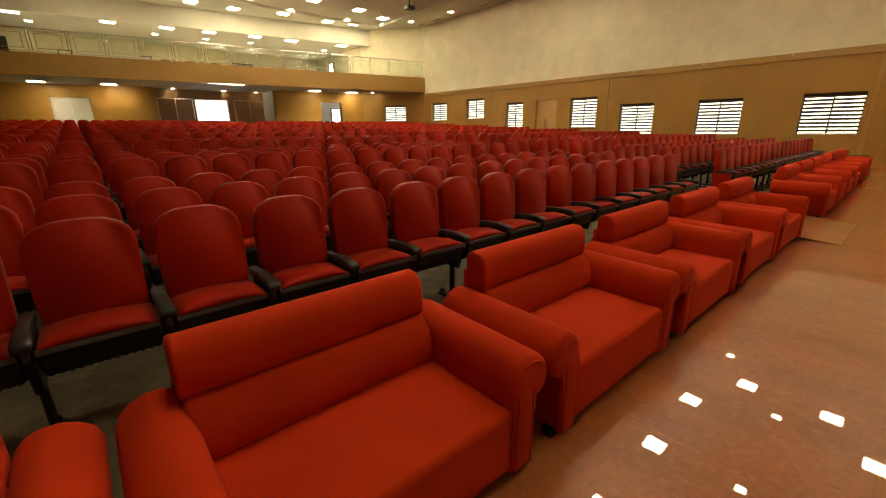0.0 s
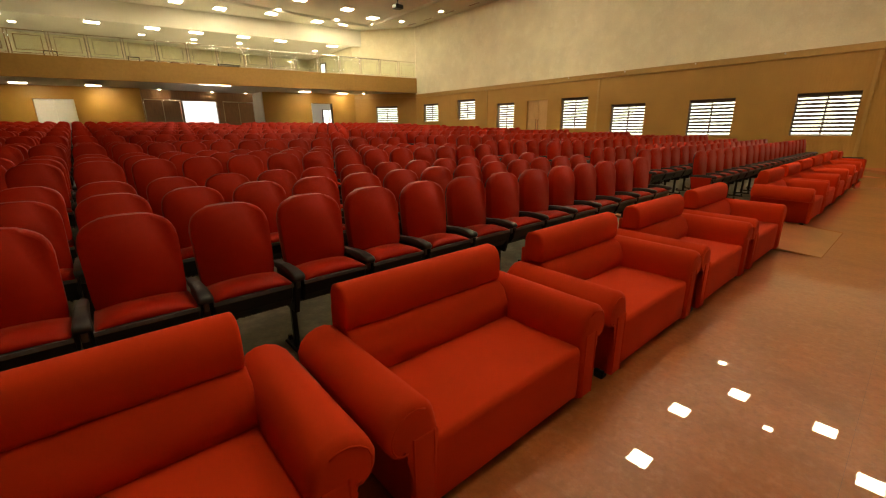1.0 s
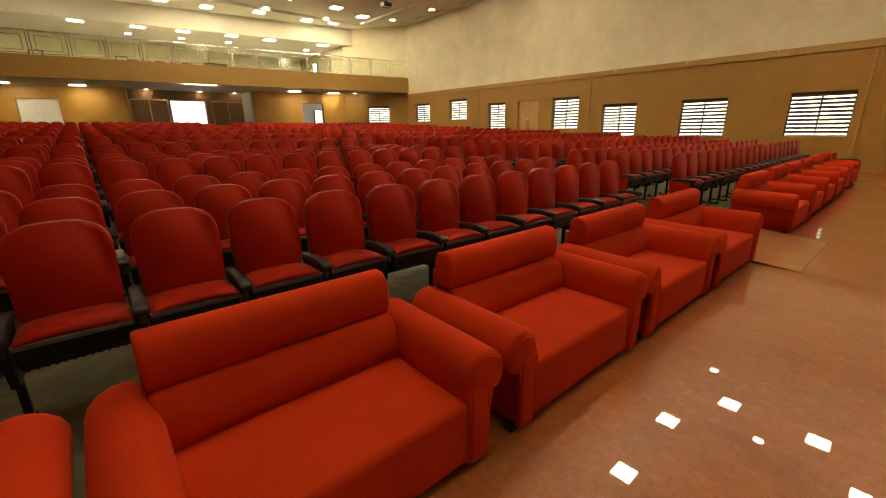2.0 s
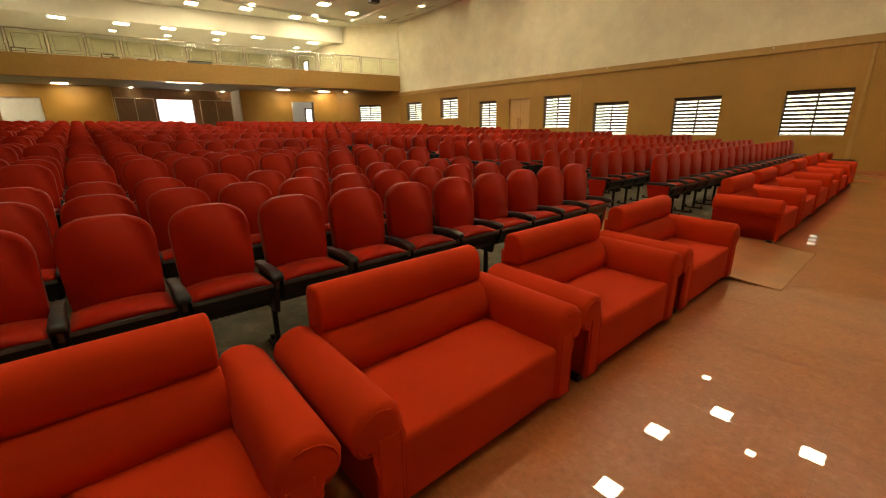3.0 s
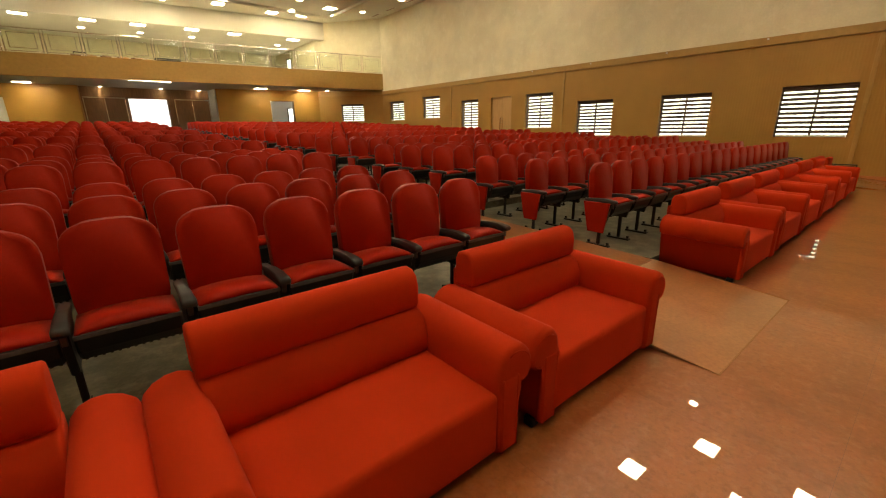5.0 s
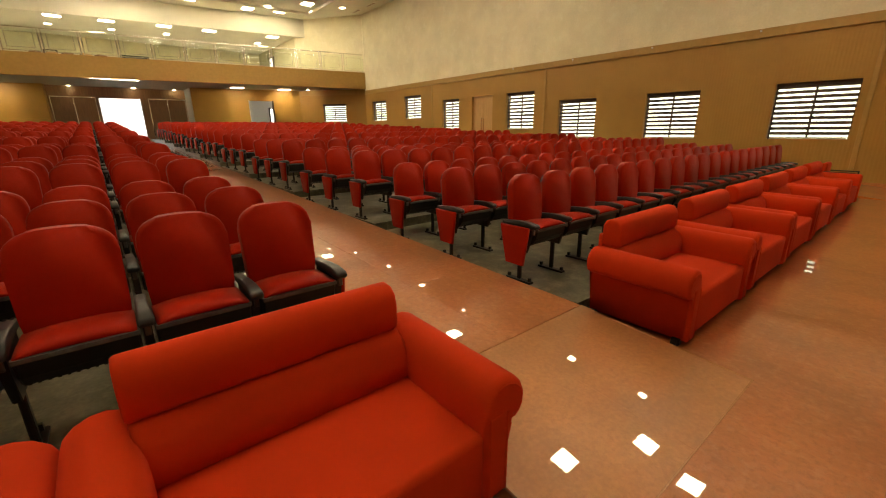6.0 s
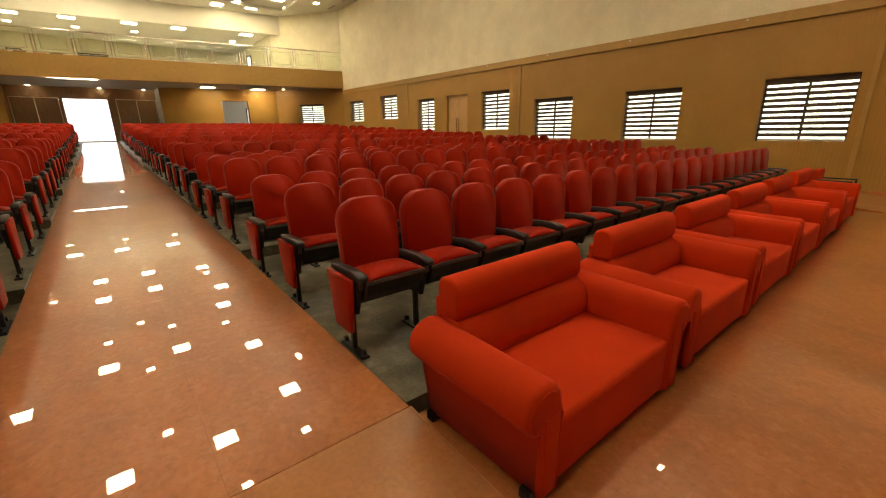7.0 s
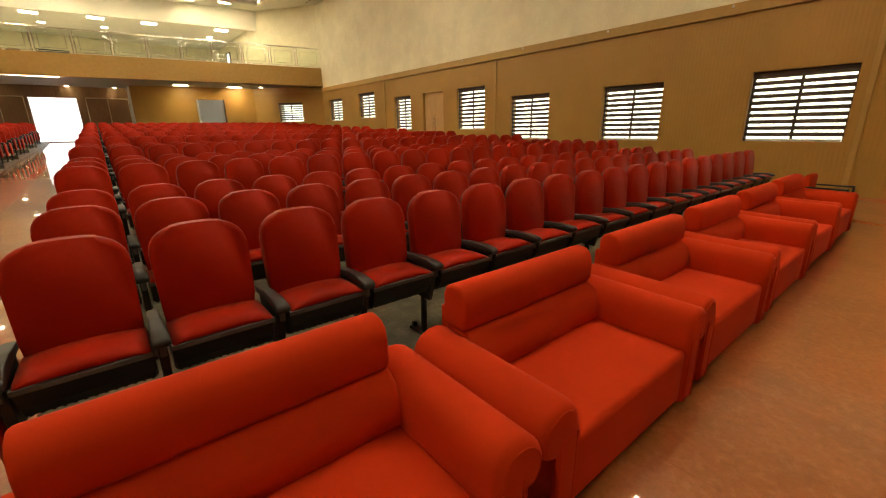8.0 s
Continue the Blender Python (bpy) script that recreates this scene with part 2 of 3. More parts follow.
structure("side_ramp", prism([(1.75, 0.0), (1.75, 0.003), (2.8, 0.115), (4.2, 0.115), (4.2, 0.0)], "x", 18.62, WALL_X - 0.022), GRANITE,
          "granite ramp up to the side aisle", "ramp")

# ---- walls ----
WINDOWS = [(-0.72, 0.98, 1.16, 2.62), (2.86, 4.57, 1.16, 2.62), (6.46, 8.13, 1.15, 2.60), (9.99, 11.65, 1.15, 2.59), (12.92, 14.5, 1.49, 3.05),
           (17.75, 19.13, 1.52, 3.02), (21.02, 22.74, 2.14, 3.42), (24.77, 26.53, 2.09, 3.33)]
SIDE_DOOR = (15.36, 16.79, 0.44, 3.03)
holes = [(y0 - FRONT_Y, y1 - FRONT_Y, z0, z1) for y0, y1, z0, z1 in WINDOWS + [SIDE_DOOR]]
holed_wall("wall_east_lower", (WALL_X + 0.32, FRONT_Y), (WALL_X + 0.32, 27.35), -0.25, 3.88, 0.32, holes, MUSTARD,
           "mustard ribbed panelling with a row of windows")
holed_wall("wall_east_upper", (WALL_X + 0.32, FRONT_Y), (WALL_X + 0.32, 27.35), 3.88, 9.2, 0.27, [], PLASTER,
           "cream rough plaster wall above the panelling")
CH0, CH1 = Vector((WALL_X, 27.35)), Vector((17.95, 31.40))
holed_wall("wall_chamfer_lower", CH0, CH1, 0, 3.86, -0.3, [(1.53, 3.28, 2.10, 3.28)], PLAIN, "mustard panelled corner wall with a window")
holed_wall("wall_chamfer_upper", CH0 + Vector((0.04, 0.03)), CH1 + Vector((0.04, 0.03)), 3.86, 9.2, -0.26, [], PLASTER, "cream plaster corner wall over the balcony end")


def back_y(x):
    return 31.4 + 0.23 * (17.95 - x)


structure("wall_chamfer_head", prism([(CH0.x, CH0.y), (CH1.x, CH1.y), (CH1.x + 0.2, CH1.y + 0.2), (CH0.x + 0.2, CH0.y + 0.2)], "z", 3.862, 4.2), TRIM, "mustard beam over the corner window", "trim")
holed_wall("wall_back_right", (17.95, back_y(17.95)), (11.43, back_y(11.43)), 0, 4.32, -0.3, [(1.80, 3.34, 0.9, 3.50)], PLAIN, "mustard panelled back wall under the balcony")
holed_wall("wall_back_left", (4.42, back_y(4.42)), (LEFT_X, back_y(LEFT_X)), 0, 4.32, -0.3, [(3.36, 5.25, 0.9, 3.48)], PLAIN, "mustard panelled back wall under the balcony")
holed_wall("wall_back_doors", (11.43, 35.15), (4.42, 35.15), 0, 4.5, -0.3, [(2.53, 4.63, 0.9, 3.58)], BROWN, "dark brown panelled entrance wall with an open doorway")
structure("wall_recess_right", block(11.43, 11.73, back_y(11.5) + 0.3, 35.15, 0, 4.5), WHITE, "white wall end beside the entrance", "wall")
structure("wall_recess_left", block(4.12, 4.42, back_y(4.2) + 0.3, 35.15, 0, 4.5), BROWN, "brown wall end beside the entrance", "wall")
structure("wall_west", block(LEFT_X - 0.3, LEFT_X, FRONT_Y, 44, -0.25, 9.2), PLAIN, "mustard side wall", "wall")
# south wall is assumed: out of view, it closes the room
structure("wall_south", block(LEFT_X, WALL_X, FRONT_Y - 0.3, FRONT_Y, -0.25, 9.2), PLASTER, "plain unseen wall added to close the hall at the front", "wall")
structure("wall_balcony_back", block(LEFT_X, 22.5, 39.5, 39.8, 4, 9.2), PLASTER, "cream plaster wall behind the balcony", "wall")

for y in (2.66, 12.37, 19.97):
    structure("pilaster", block(WALL_X - 0.035, WALL_X - 0.0005, y - 0.05, y + 0.05, 0.0, 3.84, 0.008, 1), TRIM, "flat mustard panel joint strip", "trim")
structure("baseboard", block(WALL_X - 0.02, WALL_X - 0.0005, FRONT_Y, 27.2, 0.0, 0.12, 0.004, 1), GRANITE, "polished granite skirting", "skirting")
for y in (2.2, 5.15, 8.1, 11.1, 14.1):
    sp = thing("wall_spotlight", pose(WALL_X - 0.06, y, 4.02), "tiny white spotlight on the face of the wall ledge", "spotlight", "spotlights on the ledge")
    part("base", block(-0.012, -0.0005, -0.025, 0.025, -0.025, 0.025, 0.005, 1), WHITE, sp)
    part("head", block(-0.05, -0.0125, -0.018, 0.018, -0.018, 0.018, 0.01, 2), WHITE, sp)

# ---- ceiling ----
structure("ceiling", block(LEFT_X, WALL_X + 0.3, 6.4, 34.5, CEIL_Z, CEIL_Z + 0.3), CEIL, "off-white main ceiling", "ceiling")
structure("ceiling_front", block(LEFT_X, WALL_X + 0.3, FRONT_Y, 6.4, 7.3, CEIL_Z + 0.3), CEIL, "off-white lower ceiling over the front", "ceiling")

structure("ceiling_beam_cross", block(LEFT_X, 18.5, 28.95, 29.35, CEIL_Z - 0.14, CEIL_Z - 0.004), CEIL, "shallow off-white ceiling beam", "ceiling")
structure("ceiling_beam_side", block(18.1, 18.5, 7.0, 28.946, CEIL_Z - 0.14, CEIL_Z - 0.004), CEIL, "shallow off-white ceiling beam", "ceiling")
for y in (14.0, 16.2, 18.4, 20.6, 22.8, 25.0, 26.8):
    v = thing("ceiling_vent", pose(20.35, y, CEIL_Z), "narrow grey air vent in the ceiling", "vent", "ceiling vents")
    part("frame", block(-0.09, 0.09, -0.5, 0.5, -0.015, -0.001, 0.004, 1), WHITE, v)
    for k in range(3):
        part("slat", block(-0.06 + 0.045 * k, -0.035 + 0.045 * k, -0.45, 0.45, -0.022, -0.0155), BROWN, v)
proj = thing("projector", pose(15.9, 22.2, CEIL_Z), "black projector hanging from the ceiling", "projector")
part("pole", block(-0.03, 0.03, -0.03, 0.03, -0.45, -0.001, 0.005, 1), STEEL, proj)
part("body", block(-0.26, 0.26, -0.2, 0.2, -0.66, -0.45, 0.03, 2), BLACK, proj)
part("lens", block(-0.07, 0.07, -0.24, -0.2, -0.60, -0.48, 0.02, 2), ARM, proj)

# ---- balcony ----
def slanted(x0, x1, off0, off1, z0, z1):
    return prism([(x0, fascia_y(x0) + off0), (x1, fascia_y(x1) + off0), (x1, fascia_y(x1) + off1), (x0, fascia_y(x0) + off1)], "z", z0, z1)


structure("balcony_front", slanted(LEFT_X, WALL_X - 0.02, 0, 0.25, 4.17, 5.2), TRIM, "mustard balcony front panel", "balcony")
structure("balcony_slab", slanted(LEFT_X, WALL_X - 0.02, 0.254, 14, 4.22, 4.7), CEIL, "off-white balcony slab", "balcony")
structure("balcony_bulkhead", slanted(LEFT_X, 18.7, 3.2, 3.5, 7.6, CEIL_Z - 0.004), CEIL, "cream ceiling drop above the balcony", "ceiling")
structure("wall_balcony_east", block(18.0, 18.25, 31.46, 39.49, 4.70, 9.2), PLASTER, "cream plaster side wall of the balcony", "wall")
structure("balcony_ceiling", slanted(LEFT_X, 22.0, 3.504, 14, 7.63, 8.0), CEIL, "off-white ceiling over the balcony", "ceiling")
structure("trim_ledge", block(WALL_X - 0.06, WALL_X + 0.05, FRONT_Y, 27.3, 3.845, 4.075, 0.006, 1), TRIM, "mustard ledge along the wall", "trim")

# ---- lights ----
def ceiling_light(x, y, z, sx=0.6, sy=0.6, lit=PANEL):
    t = thing("ceiling_light", pose(x, y, z), "bright square light panel set in the ceiling, a few being added fill", "ceiling light", "ceiling lights")
    part("frame", block(-sx / 2 - 0.04, sx / 2 + 0.04, -sy / 2 - 0.04, sy / 2 + 0.04, -0.02, 0.0, 0.005), WHITE, t)
    part("diffuser", block(-sx / 2, sx / 2, -sy / 2, sy / 2, -0.03, -0.0201), lit, t)
    return t


# the two at x = 1.5 are assumed lamps, added over the left seats
MAIN = [(17.3, 27.1), (16.6, 29.7), (14.8, 30.2), (11.7, 30.1), (12.0, 26.2), (15.0, 26.3), (6.65, 27.8), (8.95, 28.0), (6.6, 30.9), (8.9, 30.9),
        (11.54, 23.6), (9.14, 20.2), (11.67, 18.7), (6.66, 20.2), (11.84, 14.7), (4.26, 18.6), (9.38, 13.5), (6.72, 13.6), (4.27, 23.4), (15.2, 14.65),
        (14.95, 18.55), (14.6, 23.35), (17.6, 13.8), (1.5, 30.8), (1.5, 27.0)]
# the three at x = 19.5 carry the row on unseen, to brighten the upper wall
SMALL = [(19.3, 26.6), (19.8, 23.0), (19.7, 19.2), (19.5, 15.4), (19.5, 11.6), (19.5, 7.8), (18.2, 28.5), (15.6, 28.9), (11.7, 28.9), (7.95, 23.8), (9.08, 22.6), (11.16, 21.5), (7.93, 19.2), (8.0, 14.9), (11.53, 12.35),
         (9.45, 11.3), (13.8, 9.7), (6.7, 22.5), (4.64, 29.0), (4.3, 30.4), (4.34, 27.0)]
BALCONY = [(-1.3, 34.4), (2.75, 33.9), (5.6, 33.5), (7.9, 33.2), (10.6, 32.7), (13.0, 32.5), (16.7, 32.0)]
BALCONY_SMALL = [(-0.7, 36.4), (5.3, 36.0), (8.2, 35.6), (11.0, 35.1), (16.5, 34.6)]
UNDER = [(-1.02, 34.39), (2.17, 34.00), (13.83, 31.16), (16.72, 30.96)]
UNDER_SMALL = [(18.10, 30.20), (5.53, 34.75), (8.62, 34.75), (10.83, 34.75)]
# the last five are unseen fill, added to brighten the front seats
FRONT_AND_FILL = [(10.95, 4.5), (13.94, 4.57), (16.28, 3.55), (16.2, 1.33), (14.5, 0.25), (7.9, 4.5), (4.9, 4.5), (1.8, 4.5), (5.2, 0.8), (1.8, 0.8)]
FRONT_SMALL = [(15.0, 2.48), (11.0, 2.42), (18.1, 4.55)]
for x, y in MAIN:
    ceiling_light(x, y, CEIL_Z)
for x, y in ((13.85, 7.8), (13.39, 16.6)):
    ceiling_light(x, y, CEIL_Z, 1.15, 0.5)
for x, y in SMALL:
    ceiling_light(x, y, CEIL_Z, 0.26, 0.26)
for x, y in BALCONY:
    ceiling_light(x, y, 7.63, 0.7, 0.5, PANEL_DIM)
for x, y in BALCONY_SMALL:
    ceiling_light(x, y, 7.63, 0.3, 0.3, PANEL_DIM)
for x, y in UNDER:
    ceiling_light(x, y, 4.22, 0.7, 0.45)
ceiling_light(7.4, fascia_y(7.4) + 0.55, 4.22, 2.3, 0.10, PANEL_DIM)
for x, y in UNDER_SMALL:
    ceiling_light(x, y, 4.22, 0.16, 0.16)
for x, y in FRONT_AND_FILL:
    ceiling_light(x, y, 7.3, 0.55, 0.5)
for x, y in FRONT_SMALL:
    ceiling_light(x, y, 7.3, 0.22, 0.22)

# ---- balcony rail ----
def rail_panel(x0, x1):
    a, b = Vector((x0, fascia_y(x0) + 0.12, 5.2)), Vector((x1, fascia_y(x1) + 0.12, 5.2))
    w = (b - a).length
    t = thing("balcony_railing", pose(*a, 0, 0, math.degrees(math.atan2(b.y - a.y, b.x - a.x))), "brushed steel and glass balcony railing panel", "railing", "balcony railing panels")
    for x in (0.02, 0.14):
        part("post", block(x, x + 0.045, -0.035, 0.035, 0, 1.06, 0.005, 1), CHROME, t)
    part("top_rail", block(0, w, -0.03, 0.03, 1.06, 1.12, 0.012, 2), CHROME, t)
    part("bottom_rail", block(0.18, w, -0.015, 0.015, 0.06, 0.09, 0.004, 1), CHROME, t)
    for z in (0.20, 0.86):
        part("inner_bar", block(0.32, w - 0.14, -0.01, 0.01, z, z + 0.025), CHROME, t)
    for x in (0.32, w - 0.165):
        part("inner_bar", block(x, x + 0.025, -0.01, 0.01, 0.226, 0.859), CHROME, t)
    pane = part("glass_pane", block(0.19, w - 0.01, 0.012, 0.018, 0.10, 1.0), GLASS, t)
    pane.visible_shadow = False


for k in range(18):
    rail_panel(WALL_X - 0.05 - 1.45 * (k + 1), WALL_X - 0.05 - 1.45 * k)

# ---- things on the balcony ----
for k, x in enumerate((4.7, 5.3, 5.9, 6.6, 7.2)):
    c = thing("cushion", pose(x, fascia_y(x) + 0.7, 4.70, 0, 0, 6 * k), "brown cushion stacked behind the balcony rail", "cushion", "cushions on the balcony")
    for j in range(2):
        part("pad", block(-0.22, 0.22, -0.2, 0.2, 0.001 + 0.34 * j, 0.33 + 0.34 * j, 0.08, 3), BROWN if (k + j) % 2 else OAK, c, smooth=True)
t = thing("bench", pose(8.6, fascia_y(8.6) + 0.6, 4.70), "low dark bench behind the balcony rail", "bench")
part("top", block(-0.6, 0.6, -0.2, 0.2, 0.58, 0.68, 0.01, 2), BLACK, t)
for x in (-0.5, 0.44):
    part("leg", block(x, x + 0.06, -0.18, 0.18, 0, 0.58, 0.005, 1), BLACK, t)
t = thing("flat_screen", pose(-2.15, fascia_y(-2.15) + 0.45, 4.70), "black screen on a stand behind the rail", "screen")
part("stand", block(-0.04, 0.04, -0.04, 0.04, 0.02, 0.5, 0.005, 1), STEEL, t)
part("base", block(-0.3, 0.3, -0.2, 0.2, 0, 0.02, 0.005, 1), STEEL, t)
part("panel", block(-0.6, 0.6, -0.03, 0.03, 0.5, 1.2, 0.012, 2), BLACK, t)
for x, z in ((0.6, 6.3), (5.0, 6.35), (14.2, 6.0)):
    t = thing("wall_frame", pose(x, 39.5, z), "thin dark square frame on the wall", "frame", "frames on the balcony wall")
    for b in ((-0.35, 0.35, 0.30, 0.36), (-0.35, 0.35, -0.36, -0.30), (-0.35, -0.29, -0.299, 0.299), (0.29, 0.35, -0.299, 0.299)):
        part("bar", block(b[0], b[1], -0.04, -0.002, b[2], b[3]), FRAME, t)
t = thing("balcony_door", pose(17.998, 36.45, 4.95, 0, 0, -90), "dark-framed bright glazed door on the balcony", "door", kind="structure")
for b in ((-0.5, -0.42, 0, 2.1), (0.42, 0.5, 0, 2.1), (-0.419, 0.419, 2.02, 2.1)):
    part("frame", block(b[0], b[1], -0.08, -0.002, b[2], b[3], 0.005, 1), FRAME, t)
# the pane itself glows in place of daylight behind the glass
part("pane", block(-0.418, 0.418, -0.03, -0.002, 0.02, 2.018), DAY, t)

# ---- doors ----
def double_door(m, w, h, material, label, n, handle):
    t = thing("door_%d" % n, m, label, "door", kind="structure")
    for x0, x1 in ((0.0, w / 2 - 0.004), (w / 2 + 0.004, w)):
        leaf = part("leaf", block(x0, x1, 0, 0.05, 0, h, 0.004, 1), material, t)
    if handle:
        for x in (w / 2 - 0.09, w / 2 + 0.06):
            part("door_handle", block(x - 0.01, x + 0.035, -0.08, -0.035, 0.6, 1.6, 0.012, 2), CHROME, t)
    return t


double_door(pose(WALL_X + 0.12, 16.79, 0.44, 0, 0, -90), 1.43, 2.59, OAK, "closed light wooden double door with long steel handles", 1, True)
slope = Vector((-1, 0.23)).normalized()
turn = math.degrees(math.atan2(-slope.y, -slope.x))
p = Vector((4.42, back_y(4.42))) + slope * 5.25
double_door(pose(p.x, p.y + 0.12, 0.9, 0, 0, turn), 1.89, 2.58, WHITE, "plain white closed double door", 2, False)
# the lobby behind the open doorway, with a white wall and a glazed door further in
structure("lobby_floor", block(11.75, 21.0, 32.4, 35.0, 0.7, 0.9), GRANITE, "polished granite lobby floor", "floor")
structure("wall_lobby", block(11.75, 21.0, 35.0, 35.2, 0.9, 4.2), WHITE, "plain white lobby wall beyond the doorway", "wall")
q = Vector((17.95, back_y(17.95))) + slope * 3.34
t = thing("doorway_frame", pose(q.x, q.y, 0.9, 0, 0, turn), "dark brown frame of the open doorway", "door frame", kind="structure")
for b in ((-0.02, 0.05, 0, 2.62), (1.47, 1.56, 0, 2.62)):
    part("jamb", block(b[0], b[1], -0.03, 0.31, b[2], b[3], 0.006, 1), FRAME if b[0] > 1 else WHITE, t)
t = thing("glazed_door", pose(16.83, 35.0, 0.9), "dark-framed bright glazed lobby door", "door", kind="structure")
for b in ((0.0, 0.09, 0, 2.32), (0.55, 0.62, 0, 2.25), (1.16, 1.25, 0, 2.32), (0.091, 1.159, 2.25, 2.32)):
    part("frame", block(b[0], b[1], -0.07, -0.004, b[2], b[3], 0.005, 1), FRAME, t)
# these panes emit light themselves, standing in for the daylight beyond
for b in ((0.091, 0.549), (0.621, 1.159)):
    part("pane", block(b[0], b[1], -0.04, -0.005, 0.02, 2.249), DAY, t)
for n, x in ((3, 4.55), (4, 9.3)):
    t = double_door(pose(x, 35.10, 0.95, 0, 0, 0), 2.1, 2.6, BROWN, "closed dark brown double door beside the entrance", n, False)
    part("head_strip", block(0, 2.1, -0.03, 0.04, 2.61, 2.67, 0.005, 1), CHROME, t)
    part("meeting_strip", block(1.03, 1.07, -0.02, -0.001, 0.0, 2.6, 0.004, 1), CHROME, t)
    for x in (0.0, 2.06):
        part("edge_strip", block(x, x + 0.04, -0.02, -0.001, 0.0, 2.6, 0.004, 1), CHROME, t)
structure("threshold", block(6.8, 8.9, 35.06, 35.14, 0.9, 1.11, 0.004, 1), BROWN, "dark doorway threshold", "threshold")

# ---- windows ----
def window(m, w, h, n, label):
    """A window in an opening: local x along the wall, y outwards, z up from the sill."""
    t = thing("window_%d" % n, m, label, "window", kind="structure")
    for nm, b in (("frame_jamb", (0, 0.035, 0.06, 0.14, 0, h)), ("frame_jamb", (w - 0.035, w, 0.06, 0.14, 0, h)),
                  ("frame_head", (0.05, w - 0.05, 0.06, 0.14, h - 0.06, h)), ("window_sill", (0.05, w - 0.05, 0.06, 0.14, 0, 0.05)),
                  ("mullion", (w / 2 - 0.025, w / 2 + 0.025, 0.08, 0.14, 0.05, h - 0.06))):
        part(nm, block(*b, bevel=0.006, seg=1), FRAME if nm != "window_sill" else WHITE, t)
    head = part("blind_head", block(0.0, w, 0.005, 0.055, h - 0.085, h - 0.002, 0.008), FRAME, t)
    c = 10 if h > 1.4 else 8
    p = (h - 0.12) / c
    me = finish(block(0.02, w - 0.02, 0.02, 0.026, 0, p * 0.61), "blind_band", BLIND)
    for i in range(c):
        part("blind_band", me, BLIND, head).location.z = 0.05 + p * i + p * 0.42
    pane = part("pane", block(0.05, w - 0.05, 0.10, 0.106, 0.05, h - 0.06), GLASS, t)
    pane.visible_shadow = False
    return t


for i, (y0, y1, z0, z1) in enumerate(WINDOWS):
    window(pose(WALL_X + 0.07, y1, z0, 0, 0, -90), y1 - y0, z1 - z0, i + 1, "dark-framed window with a half-open banded roller blind")
dch = (CH1 - CH0).normalized()
p0 = CH0 + dch * 3.28
window(pose(p0.x, p0.y, 2.10, 0, 0, math.degrees(math.atan2(-dch.y, -dch.x))), 1.75, 1.18, 9, "dark-framed corner window with a banded roller blind")
for nm, b in (("backdrop", (WALL_X + 3, WALL_X + 3.1, -6, 27, -0.2, 7)), ("backdrop_door", (2, 14, 38.2, 38.3, 0, 4.0)), ("backdrop_corner", (24.2, 24.3, 27.2, 44, -0.2, 7))):
    structure(nm, block(*b), DAY_DOOR if nm == "backdrop_door" else DAY, "bright overexposed daylight outside", "backdrop")

# ---- sofas ----
TALL = 1.065


# the arm in section, from the foot of its inner face over the roll and down its recessed outer face
ARM_SECTION = [(0.200, 0.04), (0.200, 0.41), (0.197, 0.465), (0.183, 0.512), (0.155, 0.545), (0.115, 0.560), (0.07, 0.558), (0.025, 0.540), (-0.01, 0.508),
               (-0.028, 0.465), (-0.024, 0.42), (-0.004, 0.385), (0.025, 0.368), (0.056, 0.370), (0.078, 0.383), (0.086, 0.37), (0.086, 0.04)]


def tube(points, r, n=6):
    """A thin round cord along points that lie in one plane of constant y."""
    bm = bmesh.new()
    rings = []
    for i, p in enumerate(points):
        a, b = Vector(points[max(i - 1, 0)]), Vector(points[min(i + 1, len(points) - 1)])
        d = (b - a).normalized()
        side = d.cross(Vector((0, 1, 0)))
        rings.append([bm.verts.new(Vector(p) + side * (r * math.cos(2 * math.pi * k / n)) + Vector((0, r * math.sin(2 * math.pi * k / n), 0))) for k in range(n)])
    for u, w in zip(rings, rings[1:]):
        for k in range(n):
            bm.faces.new((u[k], u[(k + 1) % n], w[(k + 1) % n], w[k]))
    bm.faces.new(rings[0])
    bm.faces.new(rings[-1])
    return bm


